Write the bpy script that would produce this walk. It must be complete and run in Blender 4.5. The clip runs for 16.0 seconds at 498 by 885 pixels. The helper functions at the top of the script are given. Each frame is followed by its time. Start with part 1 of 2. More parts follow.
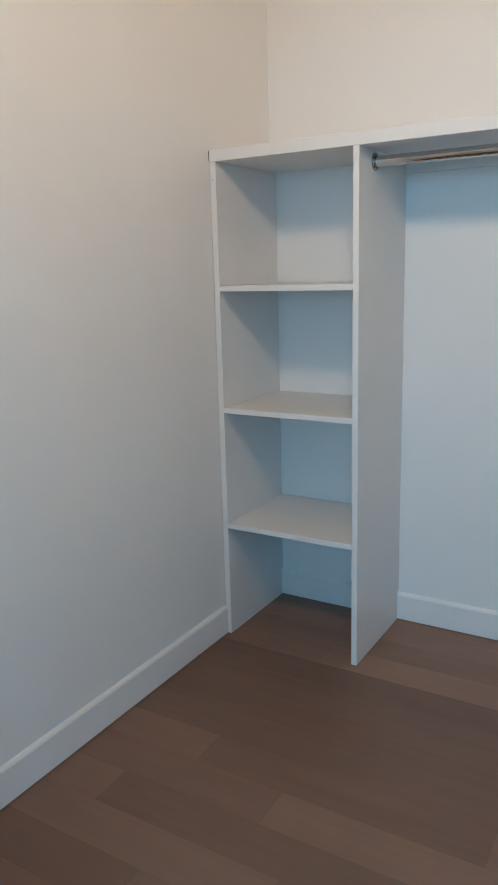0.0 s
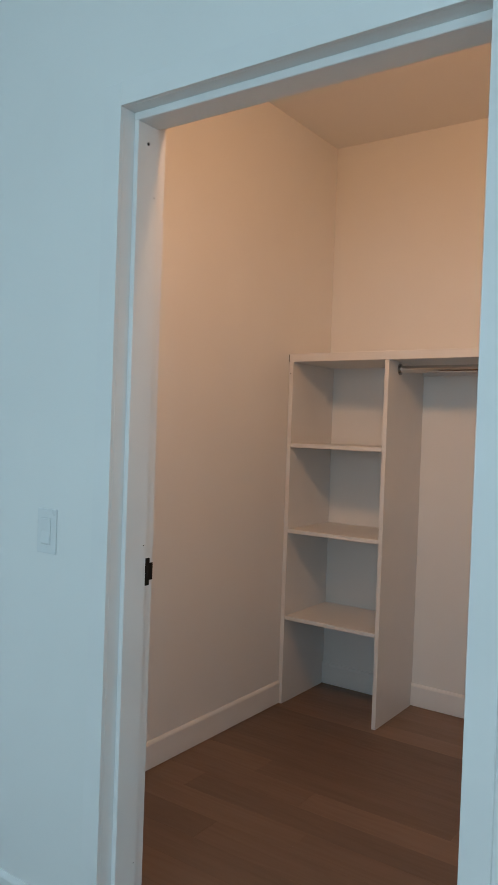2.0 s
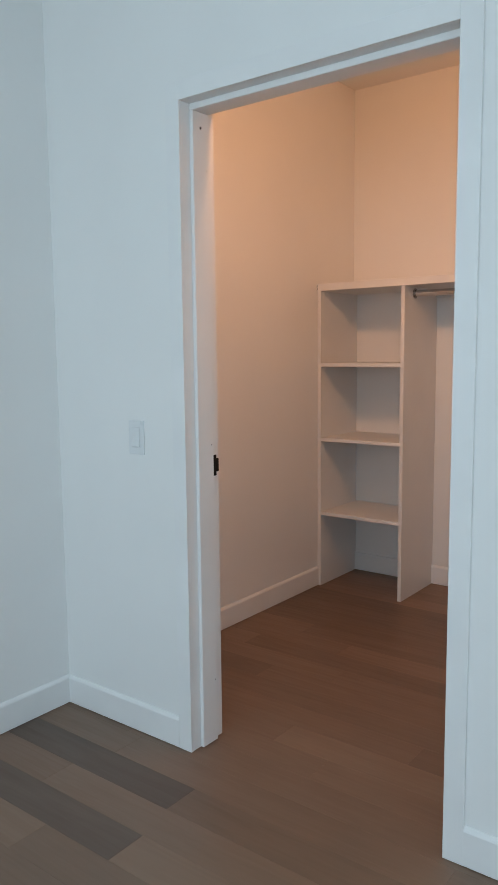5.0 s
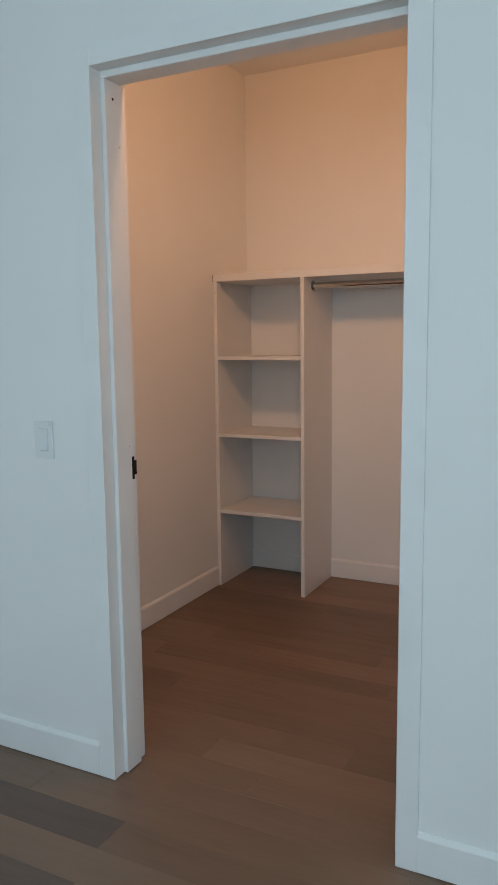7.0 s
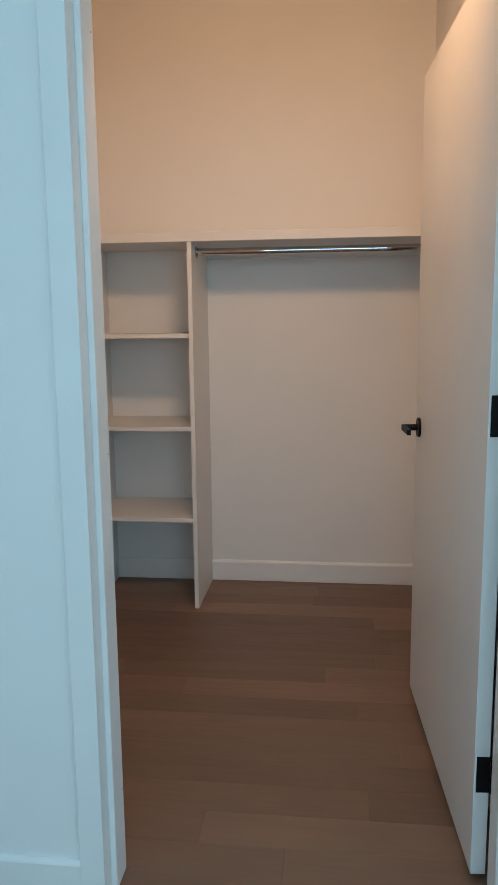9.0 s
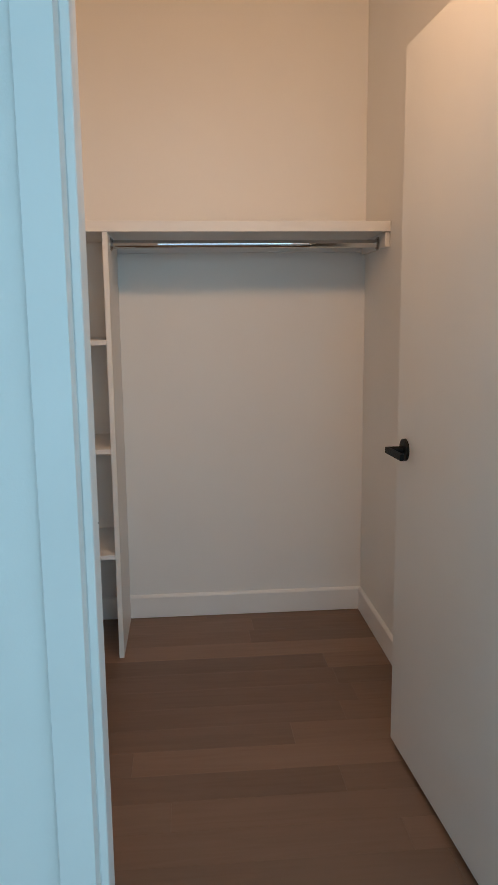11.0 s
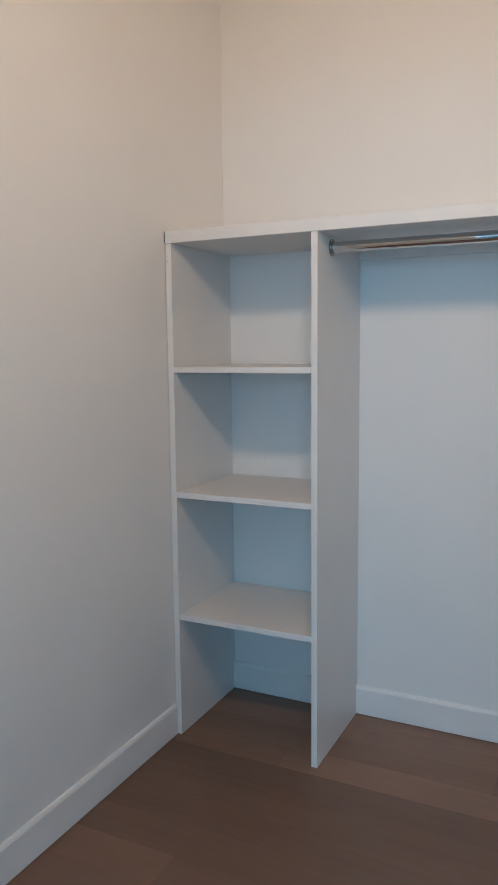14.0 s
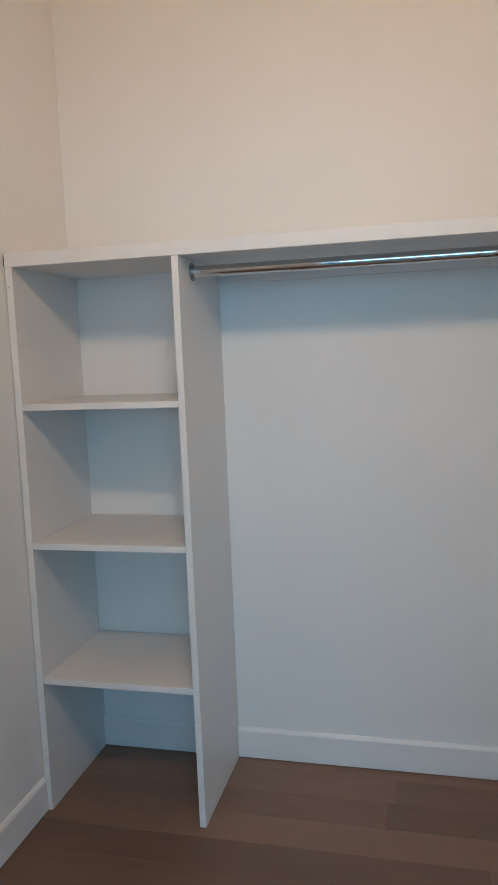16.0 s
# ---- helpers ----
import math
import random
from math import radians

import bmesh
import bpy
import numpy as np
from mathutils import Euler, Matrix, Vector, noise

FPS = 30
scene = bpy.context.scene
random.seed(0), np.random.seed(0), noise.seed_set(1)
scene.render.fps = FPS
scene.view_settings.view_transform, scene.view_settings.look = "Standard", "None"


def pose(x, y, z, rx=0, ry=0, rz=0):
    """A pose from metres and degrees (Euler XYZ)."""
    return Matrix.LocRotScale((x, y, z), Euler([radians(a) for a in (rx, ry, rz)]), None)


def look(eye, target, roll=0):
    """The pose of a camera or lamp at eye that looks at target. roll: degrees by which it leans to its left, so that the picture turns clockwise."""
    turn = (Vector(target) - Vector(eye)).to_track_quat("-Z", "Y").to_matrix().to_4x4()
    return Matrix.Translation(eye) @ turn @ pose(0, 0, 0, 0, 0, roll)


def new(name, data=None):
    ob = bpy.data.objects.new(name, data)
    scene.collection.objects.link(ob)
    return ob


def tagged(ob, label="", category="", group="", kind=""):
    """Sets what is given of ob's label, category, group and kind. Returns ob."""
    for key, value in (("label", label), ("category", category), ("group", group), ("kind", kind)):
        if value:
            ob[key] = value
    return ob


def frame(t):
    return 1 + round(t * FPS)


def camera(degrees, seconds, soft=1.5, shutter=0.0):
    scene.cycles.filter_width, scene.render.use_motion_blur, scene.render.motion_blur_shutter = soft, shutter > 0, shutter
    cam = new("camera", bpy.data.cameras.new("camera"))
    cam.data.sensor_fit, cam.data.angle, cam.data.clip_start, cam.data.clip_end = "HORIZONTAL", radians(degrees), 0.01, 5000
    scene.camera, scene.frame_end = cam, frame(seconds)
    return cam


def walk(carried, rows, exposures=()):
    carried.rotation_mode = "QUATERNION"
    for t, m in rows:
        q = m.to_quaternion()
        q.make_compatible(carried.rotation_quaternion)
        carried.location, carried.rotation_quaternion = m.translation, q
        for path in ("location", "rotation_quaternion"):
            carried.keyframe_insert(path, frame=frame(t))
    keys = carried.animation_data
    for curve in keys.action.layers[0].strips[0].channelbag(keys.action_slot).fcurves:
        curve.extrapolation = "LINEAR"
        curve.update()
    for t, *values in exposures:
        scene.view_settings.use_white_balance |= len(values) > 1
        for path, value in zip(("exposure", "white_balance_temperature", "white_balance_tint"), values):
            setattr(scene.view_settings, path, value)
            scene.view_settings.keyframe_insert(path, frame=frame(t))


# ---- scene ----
cam = camera(36.8, 16.0, soft=1.3)
PATH = [
    (0, (1.409, -0.374, 1.307), (0.399, 1.293, 0.856), -1.6),
    (0.5, (1.609, -0.652, 1.388), (0.541, 1.039, 1.386), 1.5),
    (1, (1.656, -0.872, 1.349), (0.650, 0.857, 1.376), 1.6),
    (1.5, (1.826, -1.068, 1.330), (0.796, 0.646, 1.282), 1.0),
    (2, (1.921, -1.296, 1.321), (0.772, 0.340, 1.283), 2.0),
    (2.5, (2.010, -1.473, 1.320), (0.861, 0.157, 1.158), -0.8),
    (3, (2.188, -1.594, 1.314), (1.022, 0.018, 1.105), -0.7),
    (3.5, (2.289, -1.691, 1.319), (1.067, -0.119, 1.129), -1.0),
    (4, (2.281, -1.758, 1.330), (1.050, -0.192, 1.150), -1.4),
    (4.5, (2.198, -1.774, 1.315), (0.888, -0.277, 1.111), -0.9),
    (5, (2.211, -1.772, 1.317), (1.007, -0.194, 1.079), -0.6),
    (5.2, (2.222, -1.778, 1.321), (1.144, -0.112, 1.069), -0.6),
    (7.3, (1.851, -1.733, 1.320), (0.980, 0.047, 1.053), -1.3),
    (7.5, (1.762, -1.677, 1.298), (0.908, 0.110, 1.017), -2.1),
    (8, (1.549, -1.540, 1.309), (0.880, 0.321, 1.009), -3.2),
    (8.2, (1.445, -1.506, 1.273), (0.944, 0.406, 0.970), -3.9),
    (8.5, (1.295, -1.474, 1.288), (0.957, 0.472, 0.974), -4.4),
    (8.7, (1.228, -1.495, 1.294), (0.937, 0.460, 0.983), -2.4),
    (10.8, (0.787, -1.147, 1.351), (0.855, 0.822, 1.009), -0.7),
    (11, (0.786, -1.081, 1.340), (0.953, 0.884, 1.006), -0.6),
    (11.5, (0.789, -0.972, 1.338), (1.04, 0.986, 1.012), -1.8),
    (12, (0.928, -0.85, 1.319), (0.958, 1.124, 1.001), -2.3),
    (12.5, (1.010, -0.715, 1.284), (0.737, 1.247, 1.005), -2.1),
    (13, (1.155, -0.498, 1.347), (0.779, 1.446, 1.062), -1.9),
    (13.5, (1.278, -0.385, 1.308), (0.415, 1.399, 1.044), -1.3),
    (14, (1.313, -0.320, 1.312), (0.436, 1.460, 1.063), -0.6),
    (14.5, (1.272, -0.249, 1.333), (0.846, 1.687, 1.064), -0.4),
    (14.7, (1.246, -0.239, 1.349), (1.134, 1.736, 1.054), -0.6),
    (14.9, (1.224, -0.239, 1.341), (1.351, 1.736, 1.052), 1.0),
    (15, (1.200, -0.233, 1.341), (1.430, 1.733, 1.055), 0.7),
    (15.3, (1.178, -0.231, 1.343), (1.447, 1.733, 1.063), 0.7),
    (15.5, (1.167, -0.219, 1.342), (1.326, 1.756, 1.068), 0.5),
    (15.6, (1.161, -0.209, 1.342), (1.227, 1.771, 1.065), 0.0),
    (15.9, (1.160, -0.206, 1.374), (0.880, 1.758, 1.112), -1.0),
    (16, (1.173, -0.194, 1.383), (0.699, 1.734, 1.141), -2.3),
]
EXPOSURES = [
    (0, 0.38, 4250, -10),
    (0.5, 0.08, 4225, -8),
    (1, 0.01, 4525, -7),
    (1.5, -0.20, 5200, -1),
    (2, -0.33, 6050, 9),
    (2.5, -0.28, 6100, 10),
    (3, -0.39, 6325, 15),
    (3.5, -0.32, 6500, 15),
    (4.5, -0.24, 6675, 22),
    (5, -0.12, 6550, 19),
    (7.5, -0.37, 6500, 16),
    (8, -0.29, 6300, 16),
    (8.5, -0.15, 5725, 5),
    (11, -0.16, 5450, 1),
    (11.5, -0.01, 4975, 0),
    (12, 0.06, 4800, -2),
    (12.5, 0.07, 5000, 1),
    (13, 0.24, 4600, -6),
    (13.5, 0.25, 4375, -7),
    (14, 0.24, 4325, -7),
    (14.5, 0.18, 4400, -7),
    (15, 0.08, 4375, -12),
    (15.5, 0.01, 4475, -8),
    (16, 0.18, 4450, -7),
]
walk(cam, [(t, look(eye, target, roll)) for t, eye, target, roll in PATH], EXPOSURES)

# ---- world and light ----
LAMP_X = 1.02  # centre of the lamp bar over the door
world = bpy.data.worlds.new("world")
scene.world = world
world.use_nodes = True
wn = world.node_tree.nodes
sky = wn.new("ShaderNodeTexSky")
sky.sky_type = "NISHITA"
sky.sun_disc = False
sky.sun_elevation = radians(40)
sky.sun_rotation = radians(160)
wn["Background"].inputs["Strength"].default_value = 0.08
world.node_tree.links.new(sky.outputs[0], wn["Background"].inputs["Color"])


def area_lamp(name, m, sx, sy, power, colour, shape="RECTANGLE"):
    lamp = bpy.data.lights.new(name, "AREA")
    lamp.shape, lamp.size, lamp.size_y = shape, sx, sy
    lamp.energy, lamp.color = power, colour
    ob = new(name, lamp)
    ob.matrix_world = m
    return ob


# daylight through the opposite window, added east fill, and the lamp bar over the closet door
DAY, FILL_EAST, WARM = 57, 25, 13.3
SKYLIGHT = (0.62, 0.89, 1.0)
area_lamp("window_daylight", look((1.95, -4.24, 1.60), (1.95, 0, 1.35)), 3.4, 1.45, DAY, SKYLIGHT)
# added fill from an unseen side, lifts the closet's left wall and door
area_lamp("fill_light_east", look((4.14, -2.55, 1.60), (0, -2.55, 1.45)), 2.2, 1.45, FILL_EAST, SKYLIGHT)
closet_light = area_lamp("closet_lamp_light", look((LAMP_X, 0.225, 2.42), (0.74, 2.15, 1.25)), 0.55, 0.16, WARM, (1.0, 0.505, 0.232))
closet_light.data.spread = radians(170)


# ---- materials ----
def shader(name, rough=0.5, metal=0.0):
    m = bpy.data.materials.new(name)
    m.use_nodes = True
    nt = m.node_tree
    b = nt.nodes["Principled BSDF"]
    b.inputs["Roughness"].default_value = rough
    b.inputs["Metallic"].default_value = metal
    return m, nt, b


def node(nt, kind, **sets):
    n = nt.nodes.new(kind)
    for k, v in sets.items():
        n.inputs[k.replace("_", " ")].default_value = v
    return n


def object_coords(nt, scale=(1, 1, 1), world_space=False):
    if world_space:
        src = nt.nodes.new("ShaderNodeNewGeometry").outputs["Position"]
    else:
        src = nt.nodes.new("ShaderNodeTexCoord").outputs["Object"]
    mp = nt.nodes.new("ShaderNodeMapping")
    mp.inputs["Scale"].default_value = scale
    nt.links.new(src, mp.inputs["Vector"])
    return mp.outputs["Vector"]


def mixed(nt, fac, a, b, blend="MIX"):
    m = nt.nodes.new("ShaderNodeMix")
    m.data_type, m.blend_type = "RGBA", blend
    for sock, v in ((m.inputs["Factor"], fac), (m.inputs["A"], a), (m.inputs["B"], b)):
        if hasattr(v, "is_linked"):
            nt.links.new(v, sock)
        else:
            sock.default_value = v
    return m.outputs["Result"]


def ramp(nt, src, lo, hi, a=0.0, b=1.0):
    r = nt.nodes.new("ShaderNodeMapRange")
    r.inputs["From Min"].default_value, r.inputs["From Max"].default_value = lo, hi
    r.inputs["To Min"].default_value, r.inputs["To Max"].default_value = a, b
    nt.links.new(src, r.inputs["Value"])
    return r.outputs["Result"]


def painted(name, colour, rough, fine, broad, bump, tint=0.03):
    """Rolled or sprayed paint: fine orange-peel relief, broad faint unevenness."""
    m, nt, b = shader(name, rough)
    co = object_coords(nt, world_space=True)
    n1 = node(nt, "ShaderNodeTexNoise", Scale=fine, Detail=3.0)
    n2 = node(nt, "ShaderNodeTexNoise", Scale=broad, Detail=4.0)
    nt.links.new(co, n1.inputs["Vector"])
    nt.links.new(co, n2.inputs["Vector"])
    dark = tuple(c * (1 - 2 * tint) for c in colour[:3]) + (1,)
    c1 = mixed(nt, ramp(nt, n2.outputs["Fac"], 0.3, 0.7), dark, (*colour[:3], 1))
    nt.links.new(c1, b.inputs["Base Color"])
    nt.links.new(ramp(nt, n2.outputs["Fac"], 0.3, 0.7, rough - 0.05, rough + 0.06), b.inputs["Roughness"])
    bp = node(nt, "ShaderNodeBump", Strength=bump, Distance=0.001)
    nt.links.new(n1.outputs["Fac"], bp.inputs["Height"])
    nt.links.new(bp.outputs["Normal"], b.inputs["Normal"])
    return m


wall_paint = painted("wall_paint", (0.855, 0.85, 0.835), 0.62, 260, 2.2, 0.25, 0.015)
ceiling_paint = painted("ceiling_paint", (0.84, 0.83, 0.815), 0.85, 180, 1.7, 0.35, 0.015)
trim_paint = painted("trim_paint", (0.855, 0.85, 0.84), 0.42, 90, 6, 0.10, 0.02)
shelf_paint = painted("shelf_paint", (0.80, 0.795, 0.785), 0.42, 140, 5, 0.12, 0.02)
door_paint = painted("door_paint", (0.84, 0.84, 0.83), 0.42, 150, 3, 0.12, 0.02)
plastic_white = painted("plastic_white", (0.78, 0.79, 0.79), 0.30, 300, 20, 0.02, 0.01)


def metal_paint(name, colour, rough, metal):
    m, nt, b = shader(name, rough, metal)
    co = object_coords(nt, (1, 1, 1), True)
    n = node(nt, "ShaderNodeTexNoise", Scale=120.0, Detail=3.0)
    nt.links.new(co, n.inputs["Vector"])
    nt.links.new(ramp(nt, n.outputs["Fac"], 0.3, 0.7, rough * 0.8, rough * 1.25), b.inputs["Roughness"])
    b.inputs["Base Color"].default_value = (*colour, 1)
    return m


black_metal = metal_paint("black_metal", (0.004, 0.004, 0.0045), 0.48, 0.0)
black_metal.node_tree.nodes["Principled BSDF"].inputs["Specular IOR Level"].default_value = 0.18
chrome = metal_paint("chrome", (0.66, 0.66, 0.66), 0.035, 1.0)
nickel = metal_paint("nickel", (0.42, 0.40, 0.38), 0.28, 1.0)
seam_grey = metal_paint("seam_grey", (0.64, 0.64, 0.64), 0.6, 0.0)
strike_metal = metal_paint("strike_metal", (0.035, 0.034, 0.033), 0.35, 1.0)
dark_gap = metal_paint("dark_gap", (0.02, 0.018, 0.016), 0.9, 0.0)
subfloor = metal_paint("subfloor", (0.03, 0.022, 0.018), 0.9, 0.0)


def oak(name, base, deep):
    """Brown-stained oak plank: long grain streaks, pores, broad tone drift, board-to-board change."""
    m, nt, b = shader(name, 0.42)
    info = nt.nodes.new("ShaderNodeObjectInfo")
    shift = nt.nodes.new("ShaderNodeVectorMath")
    shift.operation = "MULTIPLY_ADD"
    shift.inputs[1].default_value = (1, 1, 1)
    co = nt.nodes.new("ShaderNodeTexCoord").outputs["Object"]
    rnd = nt.nodes.new("ShaderNodeCombineXYZ")
    mul = nt.nodes.new("ShaderNodeMath")
    mul.operation = "MULTIPLY"
    mul.inputs[1].default_value = 37.0
    nt.links.new(info.outputs["Random"], mul.inputs[0])
    nt.links.new(mul.outputs[0], rnd.inputs["X"])
    nt.links.new(mul.outputs[0], rnd.inputs["Y"])
    nt.links.new(co, shift.inputs[0])
    nt.links.new(rnd.outputs[0], shift.inputs[2])

    def streaks(sx, sy, detail, dist=0.0):
        mp = nt.nodes.new("ShaderNodeMapping")
        mp.inputs["Scale"].default_value = (sx, sy, 1)
        nt.links.new(shift.outputs[0], mp.inputs["Vector"])
        n = node(nt, "ShaderNodeTexNoise", Scale=1.0, Detail=detail, Distortion=dist)
        nt.links.new(mp.outputs["Vector"], n.inputs["Vector"])
        return n.outputs["Fac"]

    broad = streaks(2.2, 7, 3, 0.8)
    grain = streaks(2.4, 34, 3, 1.6)
    pores = streaks(30, 520, 2)
    c = mixed(nt, ramp(nt, grain, 0.35, 0.68), (*deep, 1), (*base, 1))
    c = mixed(nt, ramp(nt, broad, 0.35, 0.65, 0.0, 0.5), c, (*[v * 1.16 for v in base], 1))
    c = mixed(nt, ramp(nt, pores, 0.58, 0.72, 0.0, 0.05), c, (*[v * 0.55 for v in deep], 1))
    tone = nt.nodes.new("ShaderNodeHueSaturation")
    nt.links.new(ramp(nt, info.outputs["Random"], 0, 1, 0.89, 1.11), tone.inputs["Value"])
    nt.links.new(c, tone.inputs["Color"])
    nt.links.new(tone.outputs["Color"], b.inputs["Base Color"])
    nt.links.new(ramp(nt, grain, 0.3, 0.7, 0.50, 0.38), b.inputs["Roughness"])
    bp = node(nt, "ShaderNodeBump", Strength=0.14, Distance=0.0006)
    nt.links.new(grain, bp.inputs["Height"])
    nt.links.new(bp.outputs["Normal"], b.inputs["Normal"])
    return m


OAK = {
    "mid": oak("oak_mid", (0.212, 0.131, 0.087), (0.200, 0.122, 0.080)),
    "dark": oak("oak_dark", (0.180, 0.110, 0.073), (0.169, 0.103, 0.068)),
    "deep": oak("oak_deep", (0.130, 0.085, 0.062), (0.122, 0.0795, 0.058)),
    "light": oak("oak_light", (0.236, 0.148, 0.099), (0.223, 0.139, 0.092)),
}


def glowing(name, colour, strength):
    m, nt, b = shader(name, 0.4)
    b.inputs["Base Color"].default_value = (0.9, 0.88, 0.84, 1)
    b.inputs["Emission Color"].default_value = (*colour, 1)
    b.inputs["Emission Strength"].default_value = strength
    return m


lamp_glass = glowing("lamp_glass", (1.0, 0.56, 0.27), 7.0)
pane_glass, _nt, _b = shader("pane_glass", 0.0)
_b.inputs["Transmission Weight"].default_value = 1.0
_b.inputs["IOR"].default_value = 1.45


# ---- mesh helpers ----
def box_bm(lo, hi, bevel=0.0, segments=1):
    bm = bmesh.new()
    bmesh.ops.create_cube(bm, size=1.0)
    size = [b - a for a, b in zip(lo, hi)]
    mid = [(a + b) / 2 for a, b in zip(lo, hi)]
    bmesh.ops.scale(bm, vec=size, verts=bm.verts)
    bmesh.ops.translate(bm, vec=mid, verts=bm.verts)
    if bevel:
        bmesh.ops.bevel(bm, geom=bm.edges[:], offset=bevel, segments=segments, profile=0.6, affect="EDGES", clamp_overlap=True)
    return bm


def profile_bm(points, axis, start, end):
    """A closed outline swept straight along x, y or z."""
    bm = bmesh.new()

    def at(p, s):
        a, b = p
        return {"x": (s, a, b), "y": (a, s, b), "z": (a, b, s)}[axis]

    ends = [[bm.verts.new(at(p, s)) for p in points] for s in (start, end)]
    n = len(points)
    for i in range(n):
        bm.faces.new((ends[0][i], ends[0][(i + 1) % n], ends[1][(i + 1) % n], ends[1][i]))
    bm.faces.new(ends[0][::-1])
    bm.faces.new(ends[1])
    bmesh.ops.recalc_face_normals(bm, faces=bm.faces)
    return bm


def tube_bm(a, b, r0, r1=None, sides=24, caps=True):
    a, b = Vector(a), Vector(b)
    bm = bmesh.new()
    bmesh.ops.create_cone(bm, cap_ends=caps, segments=sides, radius1=r0, radius2=r0 if r1 is None else r1, depth=(b - a).length)
    turn = (b - a).to_track_quat("Z", "Y").to_matrix().to_4x4()
    bmesh.ops.transform(bm, matrix=Matrix.Translation((a + b) / 2) @ turn, verts=bm.verts)
    return bm


def joined(*bms):
    out = bmesh.new()
    for b in bms:
        me = bpy.data.meshes.new("tmp")
        b.to_mesh(me)
        b.free()
        out.from_mesh(me)
        bpy.data.meshes.remove(me)
    return out


def mesh_ob(name, bm, material, smooth=False):
    me = bpy.data.meshes.new(name)
    if smooth:
        for e in bm.edges:
            e.smooth = all(len(f.verts) == 4 for f in e.link_faces)
    bm.to_mesh(me)
    bm.free()
    me.materials.append(material)
    if smooth:
        for p in me.polygons:
            p.use_smooth = len(p.vertices) == 4
    return new(name, me)


def part(name, bm, material, parent, label="", smooth=False):
    ob = mesh_ob(name, bm, material, smooth)
    ob.parent = parent
    ob.matrix_parent_inverse = parent.matrix_basis.inverted()
    if label:
        ob["label"] = label
    return ob


def thing(name, place, label, category, group="", kind="", turn=0.0):
    ob = new(name)
    ob.empty_display_size = 0.1
    ob.matrix_basis = pose(*place, 0, 0, turn)
    return tagged(ob, label, category, group, kind)


def structure(name, bm, material, label, category):
    return tagged(mesh_ob(name, bm, material), label, category, kind="structure")


# ---- plan ----
CEIL = 2.790
FACE, WALL_T = -0.020, 0.130  # door wall: bedroom and closet faces
BACK, RIGHT = 2.153, 1.568  # closet back and right wall faces
BED_X, BED_Y = 4.1, -4.2    # bedroom extent
JL, JR, JH = 0.630, 1.503, 2.070  # jamb faces and head
BASE_H, BASE_T = 0.108, 0.012

structure("wall_left", box_bm((-0.12, BED_Y - 0.15, 0), (0, BACK + 0.12, CEIL)), wall_paint, "smooth off-white painted wall", "wall")
structure("wall_back", box_bm((0, BACK, 0), (RIGHT, BACK + 0.12, CEIL)), wall_paint, "smooth off-white painted closet back wall", "wall")
structure("wall_right", box_bm((RIGHT, WALL_T, 0), (RIGHT + 0.12, BACK + 0.12, CEIL)), wall_paint, "off-white painted closet side wall", "wall")
EY0, EY1, WZ0, WZ1 = -3.70, -1.40, 0.80, 2.40  # opening in the east wall for the added fill window
structure("wall_east", joined(box_bm((BED_X, BED_Y - 0.15, 0), (BED_X + 0.15, EY0, CEIL)), box_bm((BED_X, EY1, 0), (BED_X + 0.15, WALL_T, CEIL)),
          box_bm((BED_X, EY0, 0), (BED_X + 0.15, EY1, WZ0)), box_bm((BED_X, EY0, WZ1), (BED_X + 0.15, EY1, CEIL))), wall_paint, "off-white painted bedroom wall with an added window opening", "wall")


def wall_with_hole(name, x0, x1, y0, y1, hx0, hx1, hz0, hz1, label):
    blocks = [box_bm((x0, y0, 0), (hx0, y1, CEIL)), box_bm((hx1, y0, 0), (x1, y1, CEIL)), box_bm((hx0, y0, hz1), (hx1, y1, CEIL))]
    if hz0 > 0:
        blocks.append(box_bm((hx0, y0, 0), (hx1, y1, hz0)))
    return structure(name, joined(*blocks), wall_paint, label, "wall")


wall_with_hole("wall_door", 0, BED_X, FACE, WALL_T, JL - 0.02, JR + 0.02, 0, JH + 0.02, "off-white painted wall with the closet doorway")
WX0, WX1 = 0.15, 3.75
wall_with_hole("wall_window", 0, BED_X, BED_Y - 0.15, BED_Y, WX0, WX1, WZ0, WZ1, "off-white painted bedroom wall with a wide window")
structure("ceiling_closet", box_bm((0, WALL_T, CEIL), (RIGHT, BACK, CEIL + 0.1)), ceiling_paint, "flat white painted closet ceiling", "ceiling")
structure("ceiling_bedroom", box_bm((0, BED_Y - 0.15, CEIL), (BED_X, WALL_T - 0.002, CEIL + 0.1)), ceiling_paint, "flat white painted bedroom ceiling", "ceiling")

# bedroom window
win = thing("window_1", ((WX0 + WX1) / 2, BED_Y, WZ0), "wide white-framed bedroom window with two panes", "window", kind="structure")
fy0, fy1 = BED_Y - 0.13, BED_Y - 0.07
part("window_frame", joined(box_bm((WX0, fy0, WZ0), (WX0 + 0.06, fy1, WZ1), 0.004), box_bm((WX1 - 0.06, fy0, WZ0), (WX1, fy1, WZ1), 0.004),
     box_bm((WX0 + 0.06, fy0, WZ0), (WX1 - 0.06, fy1, WZ0 + 0.06), 0.004), box_bm((WX0 + 0.06, fy0, WZ1 - 0.06), (WX1 - 0.06, fy1, WZ1), 0.004),
     box_bm((1.92, fy0, WZ0 + 0.06), (1.98, fy1, WZ1 - 0.06), 0.004)), trim_paint, win)
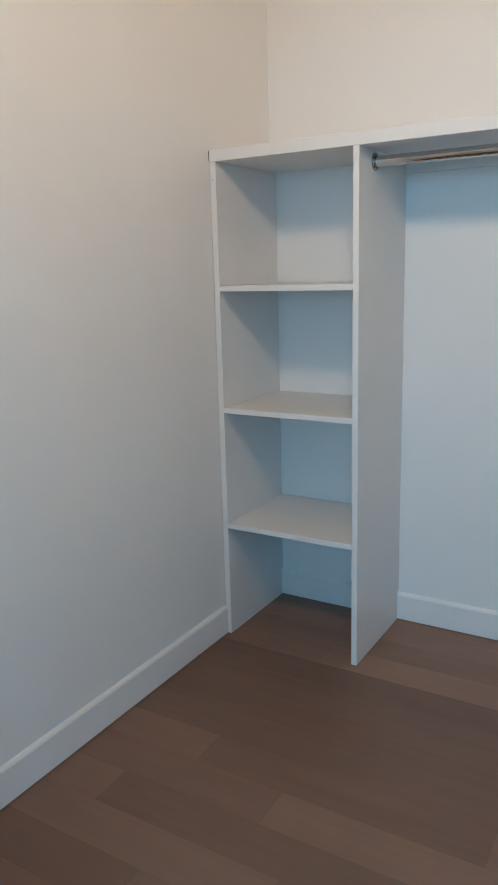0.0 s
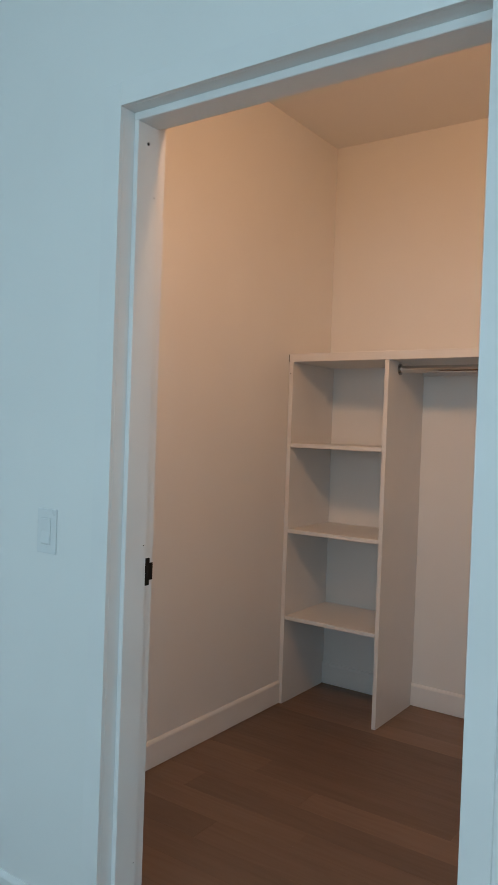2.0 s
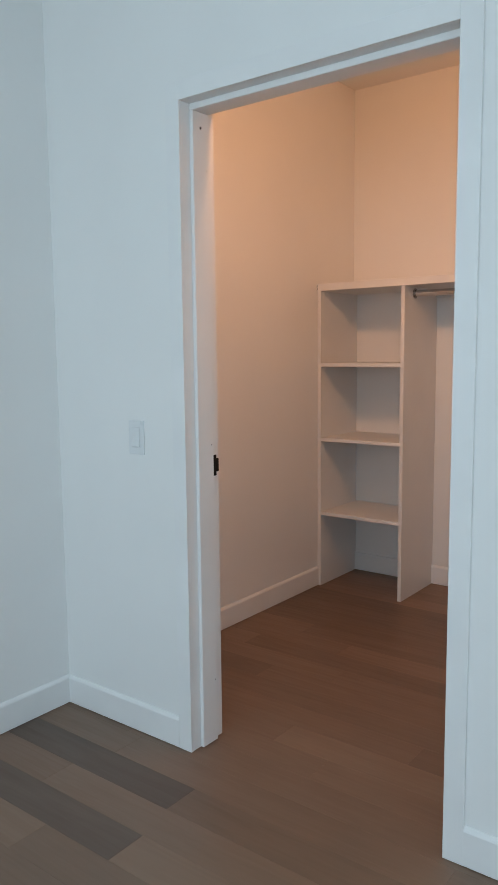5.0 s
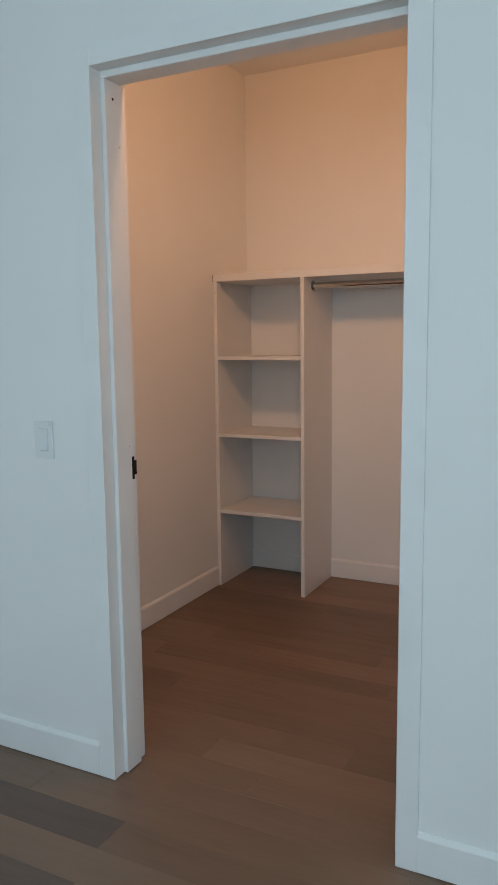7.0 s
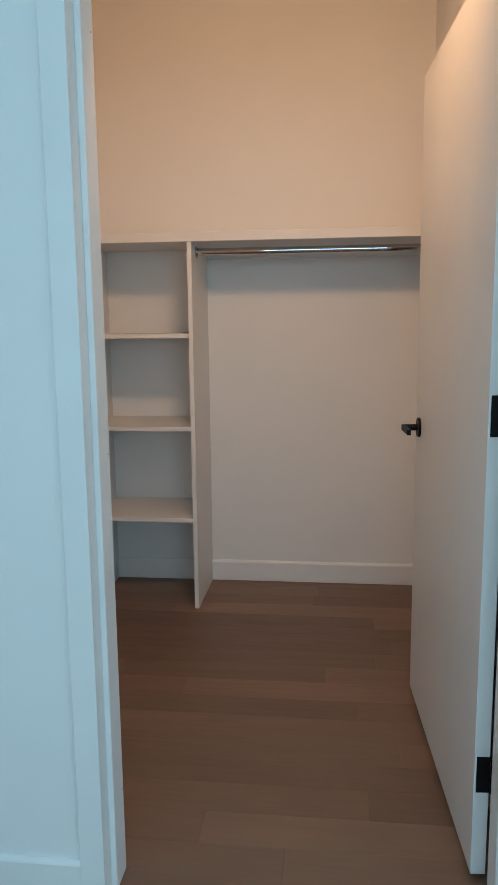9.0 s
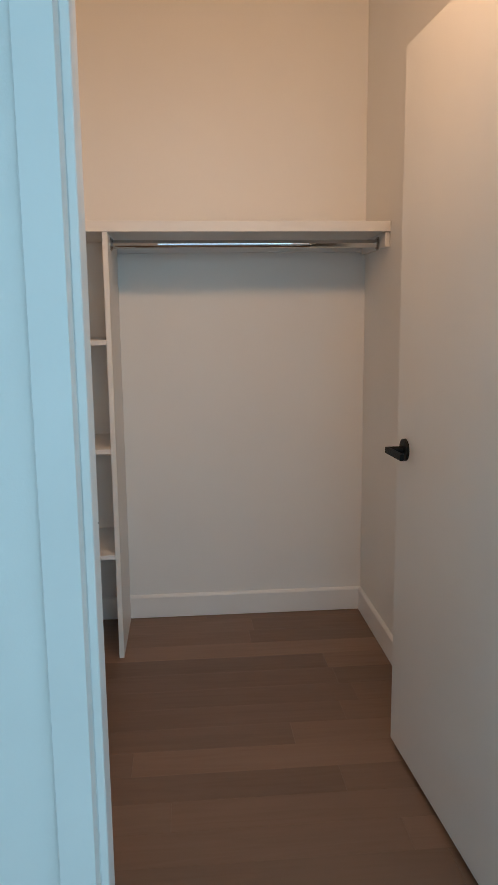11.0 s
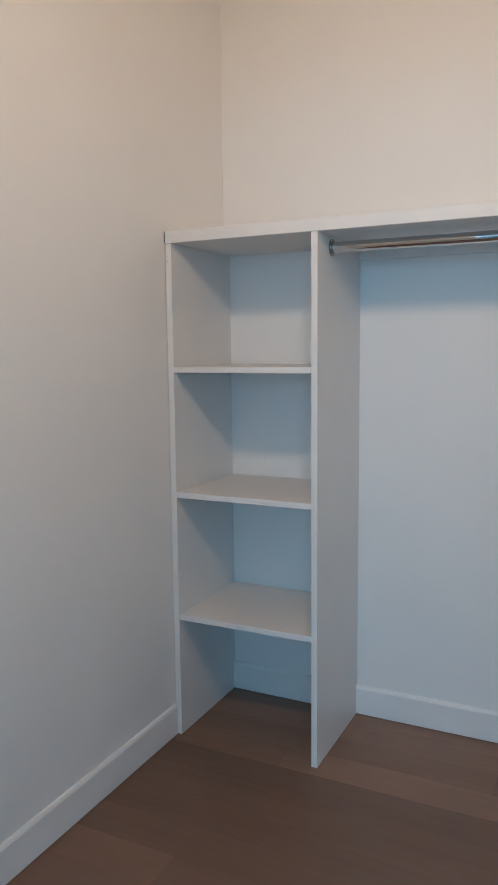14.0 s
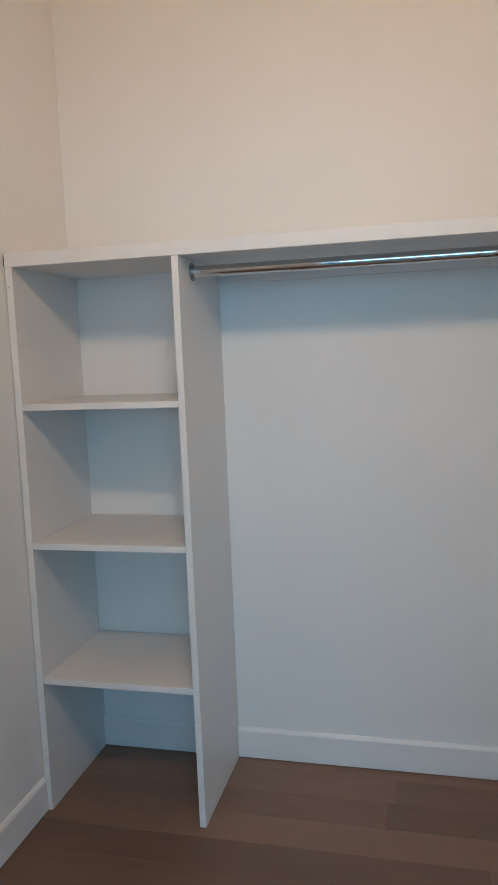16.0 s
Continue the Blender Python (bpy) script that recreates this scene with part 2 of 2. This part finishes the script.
for a, b in ((WX0 + 0.06, 1.92), (1.98, WX1 - 0.06)):
    pane = part("pane", box_bm((a, fy0 + 0.026, WZ0 + 0.06), (b, fy0 + 0.032, WZ1 - 0.06)), pane_glass, win, "clear glass pane")
    pane.visible_shadow = False
part("window_sill", box_bm((WX0 - 0.03, BED_Y - 0.07, WZ0 - 0.025), (WX1 + 0.03, BED_Y + 0.05, WZ0), 0.004), trim_paint, win)


# unseen window, made up to house the east fill light
win = thing("fill_window", (BED_X, (EY0 + EY1) / 2, WZ0), "unseen white-framed window with one wide pane, added for fill light", "window", kind="structure")
fx0, fx1 = BED_X + 0.07, BED_X + 0.13
part("window_frame", joined(box_bm((fx0, EY0, WZ0), (fx1, EY0 + 0.06, WZ1), 0.004), box_bm((fx0, EY1 - 0.06, WZ0), (fx1, EY1, WZ1), 0.004),
     box_bm((fx0, EY0 + 0.06, WZ0), (fx1, EY1 - 0.06, WZ0 + 0.06), 0.004), box_bm((fx0, EY0 + 0.06, WZ1 - 0.06), (fx1, EY1 - 0.06, WZ1), 0.004)), trim_paint, win)
pane = part("pane", box_bm((fx1 - 0.032, EY0 + 0.06, WZ0 + 0.06), (fx1 - 0.026, EY1 - 0.06, WZ1 - 0.06)), pane_glass, win, "clear glass pane")
pane.visible_shadow = False
part("window_sill", box_bm((BED_X - 0.05, EY0 - 0.03, WZ0 - 0.025), (BED_X + 0.07, EY1 + 0.03, WZ0), 0.004), trim_paint, win)


# ---- baseboards: flat boards with an eased, sloping top ----
def base_outline(face, way):
    """Outline across the board: from the wall face, growing along way."""
    t, h = BASE_T, BASE_H
    pts = [(0, 0.003), (t, 0.003), (t, h - 0.012), (t - 0.002, h - 0.007), (t - 0.006, h - 0.002), (0.002, h), (0, h)]
    return [(face + way * a, z) for a, z in pts]


def baseboard(axis, face, way, start, end, label="white painted flat baseboard with an eased top"):
    structure("baseboard", profile_bm(base_outline(face, way), axis, start, end), trim_paint, label, "baseboard")


CAS_W, CAS_T = 0.055, 0.011
CL, CR, CH = JL, JR, JH  # casing inner edges
baseboard("y", 0.0, 1, WALL_T, 1.749)
baseboard("x", BACK, -1, 0.0, RIGHT)
baseboard("y", RIGHT, -1, WALL_T, BACK - BASE_T)
baseboard("y", 0.0, 1, BED_Y, FACE)
baseboard("x", FACE, -1, BASE_T, CL - CAS_W)
baseboard("x", FACE, -1, CR + CAS_W, BED_X - BASE_T)
baseboard("y", BED_X, -1, BED_Y, FACE)
baseboard("x", BED_Y, 1, BASE_T, BED_X - BASE_T)

# ---- door frame: jambs, stops, casing, strike plate ----
frame_1 = thing("door_frame", ((JL + JR) / 2, FACE, 0), "white painted door frame with flat casing and wide stops", "door frame", kind="structure")
SY0, SY1, ST = 0.016, 0.091, 0.014


def eased(lo, hi, b=0.0008):
    return box_bm(lo, hi, b)


part("jamb", eased((JL - 0.02, FACE, 0.002), (JL, WALL_T, JH)), trim_paint, frame_1)
part("jamb", eased((JR, FACE, 0.002), (JR + 0.02, WALL_T, JH)), trim_paint, frame_1)
part("head_jamb", eased((JL - 0.02, FACE, JH), (JR + 0.02, WALL_T, JH + 0.02)), trim_paint, frame_1)
part("stop", eased((JL, SY0, 0.003), (JL + ST, SY1, JH - 0.019), 0.002), trim_paint, frame_1)
part("stop", eased((JR - ST, SY0, 0.003), (JR, SY1, JH - 0.019), 0.002), trim_paint, frame_1)
part("stop", eased((JL, SY0, JH - 0.019), (JR, SY1, JH), 0.002), trim_paint, frame_1)
part("casing", eased((CL - CAS_W, FACE - CAS_T, 0.001), (CL, FACE, CH + CAS_W)), trim_paint, frame_1)
part("casing", eased((CR, FACE - CAS_T, 0.001), (CR + CAS_W, FACE, CH + CAS_W)), trim_paint, frame_1)
part("casing", eased((CL, FACE - CAS_T, CH), (CR, FACE, CH + CAS_W)), trim_paint, frame_1)
strike = part("strike_plate", joined(box_bm((JL - 0.001, 0.093, 0.913), (JL + 0.0015, 0.119, 0.983), 0.0006),
              box_bm((JL - 0.001, 0.118, 0.926), (JL + 0.0015, 0.131, 0.970), 0.0006)), strike_metal, frame_1, "black metal strike plate")
part("latch_hole", box_bm((JL + 0.0016, 0.099, 0.935), (JL + 0.0021, 0.113, 0.961)), dark_gap, strike)
part("screw_hole", tube_bm((JL + ST, 0.052, 2.004), (JL + ST + 0.0006, 0.052, 2.004), 0.0042, sides=14), dark_gap, frame_1, "small dark screw hole")
for y, z in ((0.078, 1.88), (0.080, 0.22), (0.080, 1.02)):
    part("nail_hole", tube_bm((JL + ST, y, z), (JL + ST + 0.0005, y, z), 0.0016, sides=8), dark_gap, frame_1)

# ---- door: flush slab standing open into the closet ----
DW, DT, DZ0, DZ1 = 0.926, 0.035, 0.019, 2.058
door = thing("door_1", (1.494, 0.134, 0), "flush white painted door standing open into the closet", "door", kind="structure", turn=93.2)
dm = door.matrix_basis.copy()


def door_part(name, bm, material, parent, label="", smooth=False):
    bmesh.ops.transform(bm, matrix=dm, verts=bm.verts)
    return part(name, bm, material, parent, label, smooth)


door_part("slab", box_bm((0, 0, DZ0), (DW, DT, DZ1), 0.0018, 2), door_paint, door)
for z in (0.274, 1.100, 1.924):
    hinge = door_part("hinge", joined(box_bm((-0.0022, 0.0, z - 0.0445), (-0.0002, 0.030, z + 0.0445), 0.0005)), black_metal, door, "black metal butt hinge")
    door_part("barrel", tube_bm((-0.004, -0.007, z - 0.0445), (-0.004, -0.007, z + 0.0445), 0.0062, sides=16), black_metal, hinge, smooth=True)
    door_part("pin_cap", tube_bm((-0.004, -0.007, z + 0.0447), (-0.004, -0.007, z + 0.0490), 0.0072, 0.005, sides=16), black_metal, hinge)
    door_part("jamb_leaf", box_bm((-0.036, -0.0165, z - 0.0445), (-0.006, -0.0145, z + 0.0445), 0.0005), black_metal, hinge)
RU, RZ = 0.853, 0.957
handle = door_part("lever_handle", joined(tube_bm((RU, DT + 0.008, RZ), (RU, DT + 0.050, RZ), 0.0105, sides=24)), black_metal, door, "matt black lever handle", True)
rose_bm = tube_bm((RU, DT, RZ), (RU, DT + 0.008, RZ), 0.032, 0.0312, sides=40)
door_part("rose", rose_bm, black_metal, handle)
door_part("lever", joined(box_bm((RU - 0.118, DT + 0.046, RZ - 0.009), (RU + 0.011, DT + 0.058, RZ + 0.009), 0.002, 2)), black_metal, handle)
door_part("latch_plate", box_bm((DW + 0.0002, 0.006, RZ - 0.028), (DW + 0.0018, 0.029, RZ + 0.028), 0.0005), black_metal, door, "black latch face plate")

# ---- closet fittings ----
FRONT = 1.750
unit = thing("shelf_unit", (0.26, 1.95, 0), "white painted built-in shelf unit with open cubbies", "shelf unit")
PANEL_BACK = BACK - 0.002


def notched_panel(x0, x1):
    pts = [(FRONT, 0.001), (BACK - BASE_T - 0.001, 0.001), (BACK - BASE_T - 0.001, BASE_H + 0.004), (PANEL_BACK, BASE_H + 0.004), (PANEL_BACK, 1.6445), (FRONT, 1.6445)]
    return profile_bm(pts, "x", x0, x1)


part("side_panel", notched_panel(0.004, 0.025), shelf_paint, unit)
part("divider", notched_panel(0.5005, 0.5195), shelf_paint, unit)
for z in (0.408, 0.826, 1.237):
    part("shelf", box_bm((0.0255, FRONT + 0.0005, z), (0.500, PANEL_BACK, z + 0.019), 0.0012), shelf_paint, unit)

top = thing("top_shelf", (0.79, 1.95, 1.645), "long white painted closet shelf on wall cleats", "shelf")
part("board", box_bm((0.003, FRONT - 0.002, 1.645), (RIGHT - 0.002, PANEL_BACK, 1.683), 0.0015), shelf_paint, top)
part("cleat", box_bm((0.520, BACK - 0.019, 1.600), (RIGHT - 0.0205, BACK - 0.001, 1.6448), 0.0015), shelf_paint, top)
part("cleat", box_bm((RIGHT - 0.0195, FRONT + 0.012, 1.590), (RIGHT - 0.001, BACK - 0.001, 1.6448), 0.0015), shelf_paint, top)

part("end_gap", box_bm((0.0012, FRONT - 0.0015, 1.6475), (0.0029, FRONT + 0.02, 1.6795)), dark_gap, top, "dark open joint at the wall")
part("nail_hole", tube_bm((0.012, FRONT - 0.0006, 1.590), (0.012, FRONT, 1.590), 0.0017, sides=8), dark_gap, unit)

ROD_Y, ROD_Z = 1.868, 1.611
rod = thing("closet_rod", (1.04, ROD_Y, ROD_Z), "polished chrome hanging rod under the shelf", "closet rod")
part("rod_tube", tube_bm((0.522, ROD_Y, ROD_Z), (RIGHT - 0.021, ROD_Y, ROD_Z), 0.0160, sides=40), chrome, rod, smooth=True)
for a, b in ((0.5197, 0.5235), (RIGHT - 0.0235, RIGHT - 0.0197)):
    fl = part("flange", tube_bm((a, ROD_Y, ROD_Z), (b, ROD_Y, ROD_Z), 0.0255, sides=32), nickel, rod, "round metal rod flange")
    c = 0.528 if a < 1 else RIGHT - 0.028
    part("collar", tube_bm((min(a, c), ROD_Y, ROD_Z), (max(b, c), ROD_Y, ROD_Z), 0.0195, sides=32), nickel, fl, smooth=True)

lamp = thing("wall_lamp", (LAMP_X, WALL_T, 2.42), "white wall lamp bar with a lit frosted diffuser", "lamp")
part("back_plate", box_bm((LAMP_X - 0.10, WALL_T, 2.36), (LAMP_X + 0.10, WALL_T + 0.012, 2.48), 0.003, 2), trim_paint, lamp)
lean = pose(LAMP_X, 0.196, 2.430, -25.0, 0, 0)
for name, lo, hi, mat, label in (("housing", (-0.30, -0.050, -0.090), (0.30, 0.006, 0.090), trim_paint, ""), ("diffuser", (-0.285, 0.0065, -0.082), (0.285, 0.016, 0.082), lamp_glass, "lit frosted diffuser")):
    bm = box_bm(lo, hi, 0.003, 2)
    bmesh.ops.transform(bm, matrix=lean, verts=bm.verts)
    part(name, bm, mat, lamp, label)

# ---- bedroom wall switch ----
SX, SZ = 0.405, 1.040
switch = thing("light_switch", (SX, FACE, SZ), "white rocker light switch on the wall", "light switch")
part("plate", box_bm((SX - 0.035, FACE - 0.0062, SZ - 0.057), (SX + 0.035, FACE, SZ + 0.057), 0.0022, 2), plastic_white, switch)
rock = part("rocker", profile_bm([(FACE - 0.0066, SZ - 0.033), (FACE - 0.0112, SZ - 0.030), (FACE - 0.0072, SZ), (FACE - 0.0086, SZ + 0.032), (FACE - 0.0066, SZ + 0.033), (FACE - 0.003, SZ + 0.033), (FACE - 0.003, SZ - 0.033)],
                                 "x", SX - 0.0165, SX + 0.0165), plastic_white, switch)
part("gap", joined(box_bm((SX - 0.0178, FACE - 0.00645, SZ - 0.0345), (SX + 0.0178, FACE - 0.0061, SZ - 0.0333)), box_bm((SX - 0.0178, FACE - 0.00645, SZ + 0.0333), (SX + 0.0178, FACE - 0.0061, SZ + 0.0345)),
     box_bm((SX - 0.0178, FACE - 0.00645, SZ - 0.0345), (SX - 0.0168, FACE - 0.0061, SZ + 0.0345)), box_bm((SX + 0.0168, FACE - 0.00645, SZ - 0.0345), (SX + 0.0178, FACE - 0.0061, SZ + 0.0345))), seam_grey, switch)

# ---- floor: planks laid along x, 126 mm rows ----
floor = structure("floor", joined(box_bm((-0.01, BED_Y, -0.06), (BED_X, WALL_T, -0.0145)), box_bm((-0.01, WALL_T, -0.06), (RIGHT + 0.02, BACK + 0.01, -0.0145))),
                  subfloor, "brown-stained oak plank floor", "floor")
ROW = 0.126


def plank_bm(length, width):
    """A board 14 mm thick with fine chamfers along its top edges."""
    c, g = 0.0005, 0.0001
    bm = bmesh.new()
    x0, x1, y0, y1 = g, length - g, g, width - g
    low = [bm.verts.new(p) for p in ((x0, y0, -0.014), (x1, y0, -0.014), (x1, y1, -0.014), (x0, y1, -0.014))]
    mid = [bm.verts.new(p) for p in ((x0, y0, -c), (x1, y0, -c), (x1, y1, -c), (x0, y1, -c))]
    high = [bm.verts.new(p) for p in ((x0 + c, y0 + c, 0), (x1 - c, y0 + c, 0), (x1 - c, y1 - c, 0), (x0 + c, y1 - c, 0))]
    for i in range(4):
        j = (i + 1) % 4
        bm.faces.new((low[i], low[j], mid[j], mid[i]))
        bm.faces.new((mid[i], mid[j], high[j], high[i]))
    bm.faces.new(high)
    return bm


# row number counted from the seam at y = 1.711: joints along the row and the tone of each board
KNOWN = {
    -2: ([1.035], ["mid", "dark"]), -1: ([0.40], ["mid", "light"]), 0: ([1.312], ["dark", "light"]), 1: ([1.325], ["dark", "dark"]),
    2: ([1.37], ["dark", "mid"]), 3: ([1.300], ["dark", "mid"]), 4: ([0.33, 1.108], ["mid", "dark", "mid"]), 5: ([0.60], ["dark", "mid"]),
    6: ([0.19, 1.22], ["mid", "dark", "mid"]), 7: ([0.72], ["light", "mid"]), 8: ([0.44], ["dark", "mid"]), 9: ([1.424], ["mid", "mid"]),
    10: ([0.10, 1.235], ["mid", "mid", "dark"]), 11: ([0.80], ["mid", "light"]), 12: ([1.02], ["light", "mid"]), 13: ([0.35, 1.66], ["mid", "mid", "light"]),
    14: ([0.42, 1.55], ["mid", "mid", "mid"]), 15: ([0.775, 1.90], ["deep", "mid", "mid"]), 16: ([0.36, 1.30], ["mid", "light", "mid"]),
    17: ([0.805, 1.75], ["deep", "light", "mid"]), 18: ([0.55, 1.45], ["light", "mid", "dark"]), 19: ([0.25, 1.15], ["dark", "mid", "mid"]),
}
rng = random.Random(7)
shared = {}
for k in range(-4, 48):
    y0 = 1.711 - ROW * (k + 1)
    y1 = y0 + ROW
    if y0 > BACK or y1 < BED_Y:
        continue
    end = RIGHT + 0.02 if y0 >= WALL_T - 0.06 else BED_X
    joints, tones = KNOWN.get(k, ([], []))
    joints, tones = list(joints), list(tones)
    x = joints[-1] if joints else rng.uniform(-0.3, 0.5)
    if not joints:
        joints = [x] if x > 0.1 else []
    while x < end - 0.5:
        x += rng.choice((0.7, 0.9, 1.1, 1.3))
        if x < end - 0.2:
            joints.append(x)
    edges = [-0.008] + [j for j in joints if j < end - 0.02] + [end]
    for n, (a, b) in enumerate(zip(edges, edges[1:])):
        tone = tones[n] if n < len(tones) else rng.choice(("mid", "mid", "light", "dark"))
        key = (round(b - a, 3), tone)
        if key not in shared:
            me = bpy.data.meshes.new("plank")
            bm = plank_bm(b - a, ROW)
            bm.to_mesh(me)
            bm.free()
            me.materials.append(OAK[tone])
            shared[key] = me
        board = new("plank", shared[key])
        board.parent = floor
        board.location = (a, y0, 0)
